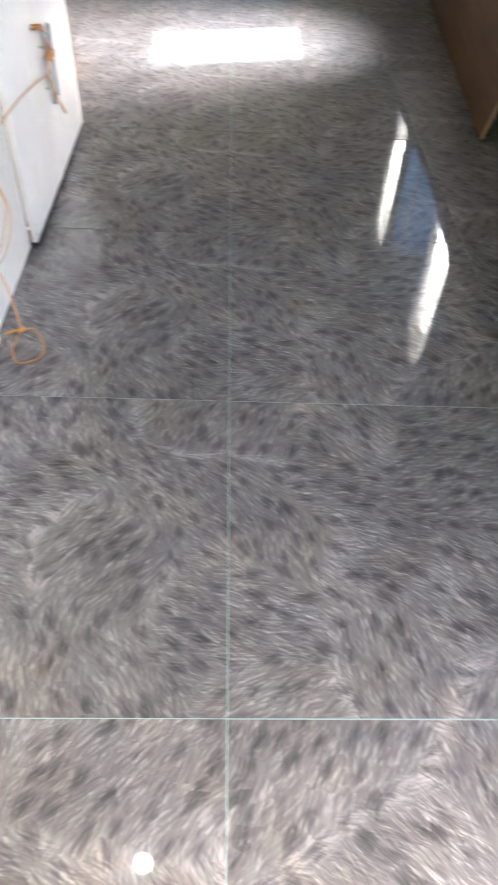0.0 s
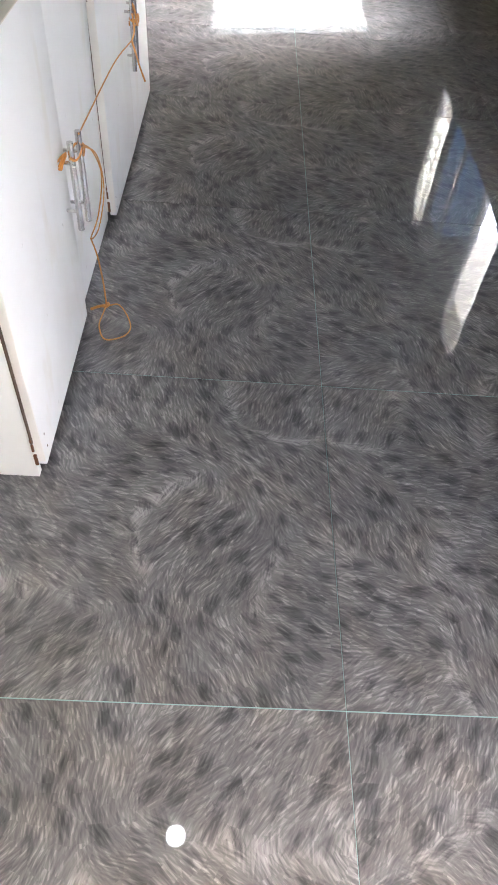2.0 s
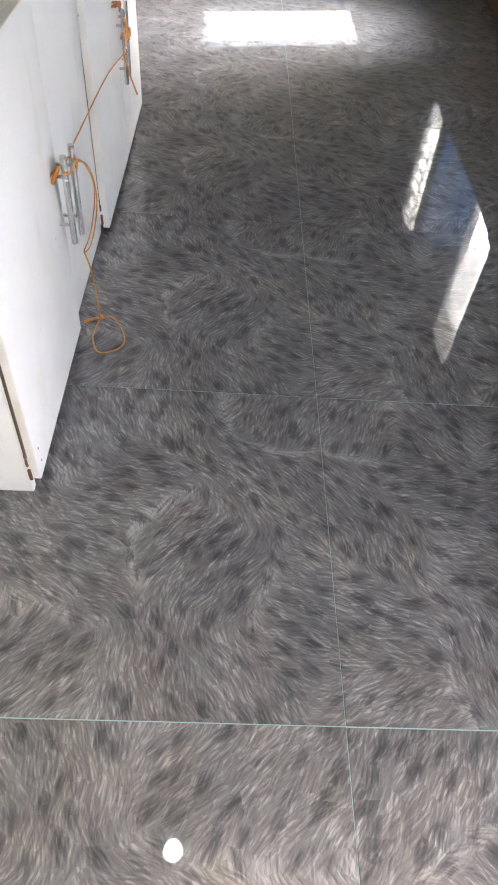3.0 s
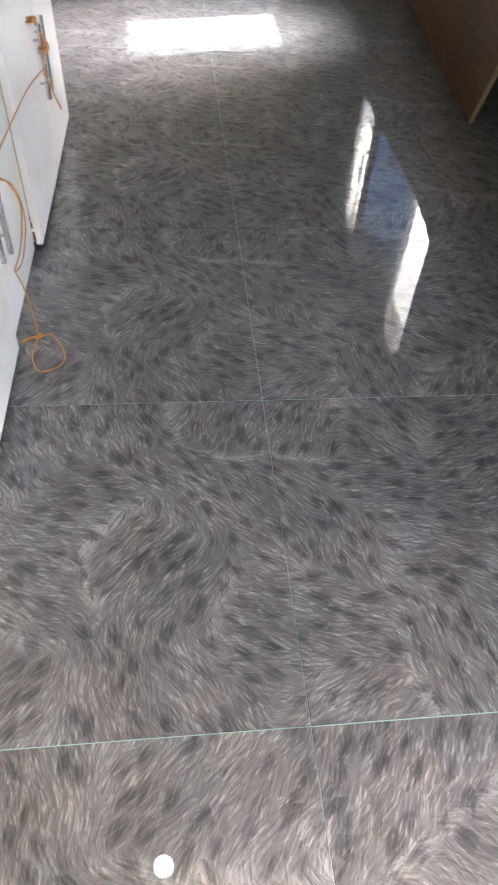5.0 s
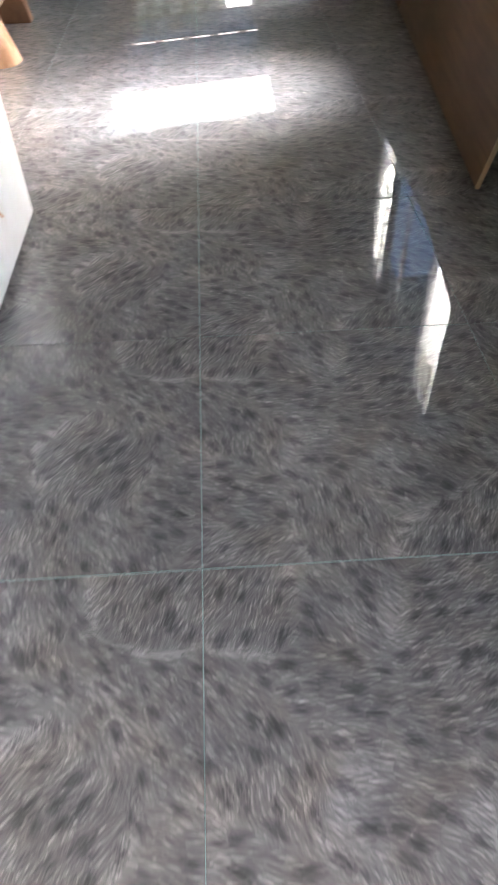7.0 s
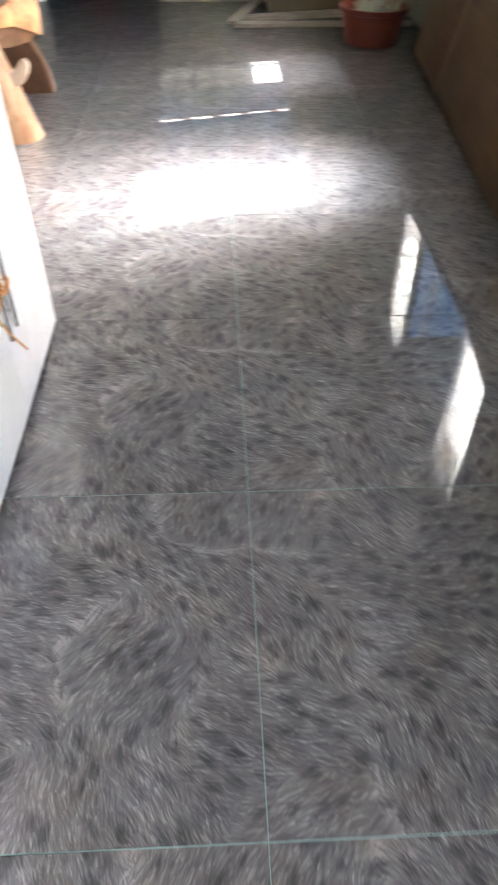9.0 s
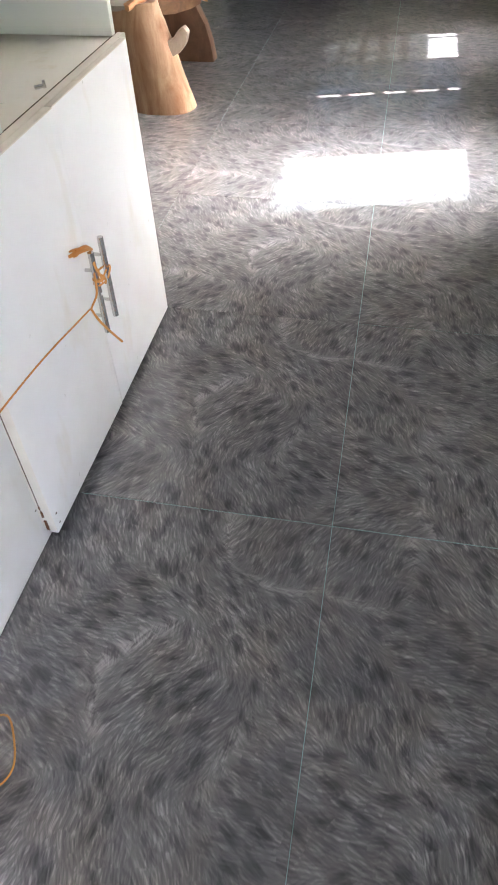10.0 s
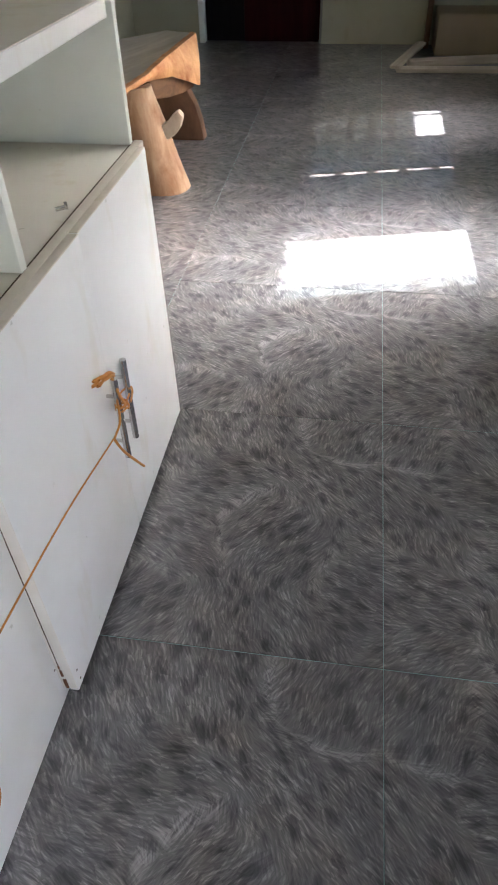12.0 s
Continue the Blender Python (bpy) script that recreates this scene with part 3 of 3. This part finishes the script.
strand("loose_end", [(HX + 0.006, 1.800, 0.402), (HX + 0.014, 1.810, 0.366), (HX + 0.020, 1.838, 0.318), (HX + 0.030, 1.872, 0.262)], 0.0030)
strand("hanging_loop", [(HX + 0.004, 1.010, 0.470), (HX + 0.010, 1.110, 0.405), (HX + 0.010, 1.165, 0.325), (HX + 0.008, 1.160, 0.262), (HX + 0.008, 1.060, 0.235), (HX + 0.006, 0.980, 0.262),
                        (HX + 0.012, 1.06, 0.275), (HX + 0.014, 1.135, 0.335), (HX + 0.010, 1.085, 0.420), (HX + 0.004, 1.005, 0.478)], 0.0017)
strand("hanging_end", [(HX + 0.006, 0.980, 0.262), (HX + 0.008, 1.015, 0.190), (HX + 0.010, 1.035, 0.100), (HX + 0.009, 1.046, 0.035), (-0.578, 1.053, 0.008)], 0.0021)
strand("floor_knot", [(-0.584, 1.050, 0.004), (-0.574, 1.060, 0.009), (-0.571, 1.046, 0.011), (-0.582, 1.044, 0.007), (-0.580, 1.058, 0.005)], 0.0034, 4)
strand("floor_loop", [(-0.576, 1.050, 0.006), (-0.545, 1.050, 0.014), (-0.518, 1.015, 0.012), (-0.502, 0.973, 0.004), (-0.512, 0.940, 0.0028), (-0.545, 0.920, 0.0028),
                      (-0.568, 0.925, 0.0035), (-0.583, 0.965, 0.010), (-0.580, 1.010, 0.012), (-0.577, 1.050, 0.007)], 0.0019)
strand("floor_end", [(-0.580, 1.052, 0.006), (-0.598, 1.046, 0.006), (-0.618, 1.035, 0.0038)], 0.0037)

# ---- plywood sheets leaning along the window wall ----
def leaning_sheet(y0, y1, x0, x1, tall, lean):
    turn = math.degrees(math.atan2(x0 - x1, y1 - y0))
    sheet = thing("plywood_sheet", "large brown plywood sheet with pale edges leaning beside the wall", "plywood", (0, 0, 0), "leaning plywood sheets")
    length = math.hypot(y1 - y0, x1 - x0)
    a = part("sheet_face", box(-0.009, 0.009, 0.004, length - 0.004, 0.004, tall - 0.004, 0.001), PLY, sheet)
    part("sheet_edge", box(-0.0088, 0.0088, -0.004, 0.0045, 0.002, tall, 0.001), PLY_EDGE, sheet, "pale cut edge")
    part("sheet_edge", box(-0.0088, 0.0088, 0.0045, length, tall - 0.0045, tall + 0.002, 0.001), PLY_EDGE, sheet, "pale cut edge")
    sheet.matrix_world = pose(x0 + 0.008, y0, 0.003, 0, 0, turn) @ pose(0, 0, 0, 0, lean, 0)
    return sheet


leaning_sheet(2.43, 4.87, 1.062, 1.290, 0.98, 12.5)
leaning_sheet(4.878, 5.85, 1.291, 1.382, 0.98, 12.3)

# ---- red pot ----
pot = thing("plant_pot", "red-brown plastic pot with wilted plants near the plywood", "pot", (1.12, 6.12, 0))
part("tub", turned([(0.195, 0.0), (0.20, 0.01), (0.235, 0.20), (0.252, 0.205), (0.255, 0.235), (0.242, 0.238), (0.222, 0.21), (0.215, 0.18)], 32), POT, pot)
part("soil", turned([(0.198, 0.150), (0.199, 0.185)], 24), EARTH, pot)
bm = bmesh.new()
rng = random.Random(5)
for k in range(34):
    a, r = rng.uniform(0, 6.28), rng.uniform(0.02, 0.17)
    base = Vector((r * math.cos(a), r * math.sin(a), 0.18))
    tip = base + Vector((rng.uniform(-.09, .09), rng.uniform(-.09, .09), rng.uniform(0.05, 0.20)))
    side = (tip - base).cross(Vector((rng.uniform(-1, 1), rng.uniform(-1, 1), 0.2))).normalized() * rng.uniform(0.010, 0.028)
    midp = base.lerp(tip, 0.55)
    f = [bm.verts.new(q) for q in (base, midp + side, tip, midp - side)]
    bm.faces.new(f)
part("leaves", bm, LEAF, pot)

# ---- carved log bench ----
bench = thing("log_bench", "rough bench carved from pale orange logs, on slab legs", "bench", (0, 0, 0))
bm = tube(smooth_line([(-1.196, 4.17, 0.452), (-1.172, 4.16, 0.360), (-1.143, 4.16, 0.235), (-1.112, 4.16, 0.100), (-1.088, 4.16, -0.015)], 4), 0.1, 18, None,
          [0.86 + 0.022 * k for k in range(17)])
for v in bm.verts:
    axis = -1.090 - 0.22 * v.co.z
    if v.co.x < axis:                      # broader on its inner side
        v.co.x = axis + 2.0 * (v.co.x - axis)
    v.co += 0.014 * noise.noise_vector(v.co * 7.0) + 0.004 * noise.noise_vector(v.co * 30.0)
    v.co.z = max(v.co.z, 0.0)
part("front_leg", bm, LOG, bench, "pale tan rounded log leg")
stub = [(-1.060, 4.115, 0.238), (-1.015, 4.115, 0.262), (-0.985, 4.115, 0.300), (-0.968, 4.115, 0.352), (-0.990, 4.115, 0.376), (-1.020, 4.115, 0.358), (-1.048, 4.115, 0.322), (-1.092, 4.115, 0.305)]
part("branch_stub", slab(stub, 0.055, (0, 1, 0), 0.014, 0.006), LOG_PALE, bench, "bare pale branch stub")
under = [(-1.150, 4.26, 0.474), (-1.065, 4.38, 0.470), (-0.980, 4.49, 0.408), (-0.985, 4.49, 0.385), (-1.030, 4.43, 0.374), (-1.085, 4.35, 0.372), (-1.150, 4.26, 0.390)]
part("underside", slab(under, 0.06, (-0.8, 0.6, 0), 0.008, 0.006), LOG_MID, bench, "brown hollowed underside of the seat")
leg = [(-1.42, 4.90, 0.0), (-1.040, 4.90, 0.0), (-1.055, 4.90, 0.10), (-1.085, 4.90, 0.20), (-1.140, 4.90, 0.30), (-1.20, 4.90, 0.42), (-1.46, 4.90, 0.42)]
part("rear_leg", slab(leg, 0.09, (0, 1, 0), 0.010, 0.005), LOG_DARK, bench, "slab leg with its shade painted in as dark brown")
# the seat: a thick split log, higher along its outer flank
bm = bmesh.new()
ring_top = [(-1.225, 4.06, 0.468), (-1.135, 4.20, 0.510), (-1.055, 4.40, 0.565), (-0.985, 4.60, 0.604), (-1.22, 4.98, 0.548), (-1.45, 5.10, 0.495), (-1.74, 4.95, 0.47), (-1.66, 4.40, 0.455), (-1.44, 4.10, 0.455)]
ring_low = [(-1.235, 4.08, 0.442), (-1.155, 4.22, 0.475), (-1.060, 4.36, 0.468), (-0.955, 4.48, 0.400), (-1.20, 4.94, 0.405), (-1.45, 5.05, 0.42), (-1.70, 4.93, 0.42), (-1.64, 4.42, 0.42), (-1.44, 4.13, 0.42)]
# the cut flank, a curved shell of its own
fl = bmesh.new()
cols = 12
def ring_at(ring, u):
    k = min(int(u * 3), 2)
    return Vector(ring[k]).lerp(Vector(ring[k + 1]), u * 3 - k)
grid = []
for c in range(cols + 1):
    hi, lo = ring_at(ring_top, c / cols) + Vector((0.004, -0.006, 0.004)), ring_at(ring_low, c / cols) + Vector((0.004, -0.006, 0))
    col = []
    for r in range(6):
        q = hi.lerp(lo, r / 5)
        q += Vector((0.010, -0.012, 0)) * math.sin(math.pi * r / 5) + 0.004 * noise.noise_vector(q * 14.0)
        col.append(q)
    grid.append([fl.verts.new(q) for q in col] + [fl.verts.new(q + Vector((-0.030, 0.024, 0))) for q in reversed(col)])
for a, b in zip(grid, grid[1:]):
    for r in range(12):
        fl.faces.new((a[r], b[r], b[(r + 1) % 12], a[(r + 1) % 12]))
fl.faces.new(grid[0]), fl.faces.new(grid[-1][::-1])
bmesh.ops.recalc_face_normals(fl, faces=fl.faces)
part("seat_flank", fl, LOG_CUT, bench, "orange freshly cut flank of the seat")
tv = [bm.verts.new(Vector(p) + Vector((-0.016, 0.014, 0.0))) for p in ring_top]
lv = [bm.verts.new(Vector(p) + Vector((-0.016, 0.014, 0.0))) for p in ring_low]
n = len(tv)
ct, cl = bm.verts.new((-1.38, 4.60, 0.488)), bm.verts.new((-1.38, 4.60, 0.43))
for k in range(n):
    m = (k + 1) % n
    bm.faces.new((tv[k], tv[m], ct)), bm.faces.new((lv[m], lv[k], cl)), bm.faces.new((tv[k], lv[k], lv[m], tv[m]))
bmesh.ops.recalc_face_normals(bm, faces=bm.faces)
bmesh.ops.subdivide_edges(bm, edges=list(bm.edges), cuts=3, use_grid_fill=True)
for v in bm.verts:
    v.co += 0.005 * noise.noise_vector(v.co * 8.0)
part("seat", bm, LOG_TOP, bench, "worn greyish seat top")

# folded cloths on the bench
stack = thing("folded_cloths", "stack of white folded cloths lying on the log bench", "cloth", (-1.60, 4.84, 0.478))
for k in range(5):
    bm = box(-0.13 + 0.012 * (k % 2), 0.10 - 0.018 * (k % 3), -0.14, 0.13 + 0.01 * (k % 2), 0.058 * k, 0.058 * k + 0.056, 0.024, 4)
    for v in bm.verts:
        v.co += 0.010 * noise.noise_vector(v.co * 7.0 + Vector((k, 0, 0)))
    part("cloth", bm, CLOTH, stack)

# ---- carton by the far wall ----
carton = thing("carton", "closed olive-brown cardboard carton standing against the far wall", "box", (0.86, 7.33, 0))
part("body", box(-0.44, 0.44, -0.19, 0.19, 0.0, 0.285, 0.006), CARD, carton)
part("flap", box(-0.438, 0.438, -0.188, -0.003, 0.286, 0.291, 0.001), CARD, carton)
part("flap", box(-0.438, 0.438, 0.003, 0.188, 0.286, 0.291, 0.001), CARD, carton)
# Narrow dark strip added for the dark slit beside the carton.
board = thing("dark_strip", "narrow dark upright strip added for a dark slit by the far wall", "board", (0.345, 7.44, 0))
part("panel", box(-0.02, 0.02, -0.05, 0.05, 0.0, 1.1, 0.004), LOG_DARK, board)
board.matrix_world = pose(0.365, 7.42, 0, -4, 0, 0)

# ---- loose planks by the far wall ----
def plank(points, label):
    p = thing("plank", label, "plank", (0, 0, 0), "loose planks on the floor")
    (a, b, w, t) = points
    a, b = Vector(a), Vector(b)
    d = b - a
    bm = box(0, d.length, -w / 2, w / 2, 0, t, 0.004)
    for v in bm.verts:
        v.co.z += 0.002 * noise.noise(v.co * 6.0)
    part("board", bm, PLANK, p)
    yaw = math.degrees(math.atan2(d.y, d.x))
    p.matrix_world = Matrix.Translation(a) @ pose(0, 0, 0, 0, -math.degrees(math.asin(d.z / d.length)), yaw)
    return p


plank(((0.105, 6.60, 0.003), (1.55, 6.64, 0.003), 0.10, 0.028), "long pale raw plank lying on the floor")
plank(((0.20, 6.76, 0.003), (1.52, 7.10, 0.003), 0.09, 0.045), "second pale plank lying askew on the floor")
plank(((0.09, 6.545, 0.031), (0.33, 7.40, 0.031), 0.075, 0.022), "short pale plank lying across two others")

# ---- floor tiles, each a piece of its own ----
def tile_mesh(middle):
    """One tile; the print of two neighbours runs on across their joint, so the second lies beside the first in its own axes."""
    wide, deep, low, soft = T / 2 - 0.0007, T / 2 - 0.0012, -0.009, 0.0006
    bm = bmesh.new()
    rows = []
    for z, inset in ((low, 0.0), (-soft, 0.0), (0.0, soft)):
        rows.append([bm.verts.new((middle + x * (wide - inset), y * (deep - inset), z)) for x, y in ((-1, -1), (1, -1), (1, 1), (-1, 1))])
    for a, b in zip(rows, rows[1:]):
        for k in range(4):
            bm.faces.new((a[k], a[(k + 1) % 4], b[(k + 1) % 4], b[k]))
    bm.faces.new(rows[-1])
    bmesh.ops.recalc_face_normals(bm, faces=bm.faces)
    return mesh_of(bm, "tile", TILE, False)


TILE_MESHES = (tile_mesh(-T / 2), tile_mesh(T / 2))
rng = random.Random(3)
for i in range(-3, 2):
    for j in range(-4, 10):
        side = (i + 1) % 2                      # which half of the print
        tile = new("tile", TILE_MESHES[side])
        tile.parent = floor
        turned_round = j < 0
        middle = (side - 0.5) * T * (-1 if turned_round else 1)
        tile.matrix_basis = pose((i + 0.5) * T - middle, (j + 0.5) * T, rng.uniform(-0.0004, 0.0), rng.uniform(-0.05, 0.05), rng.uniform(-0.05, 0.05), 180 if turned_round else 0)

# ---- ceiling downlight ----
lamp = thing("downlight", "small round white recessed LED downlight, switched on", "lamp", (-0.375, 0.285, TOP))
part("bezel", turned([(0.078, -0.004), (0.078, 0.0), (0.05, 0.0), (0.05, -0.006), (0.072, -0.008)], 32), TRIM, lamp)
part("diffuser", turned([(0.050, -0.010), (0.050, -0.0065)], 32), LED, lamp, "glowing diffuser")
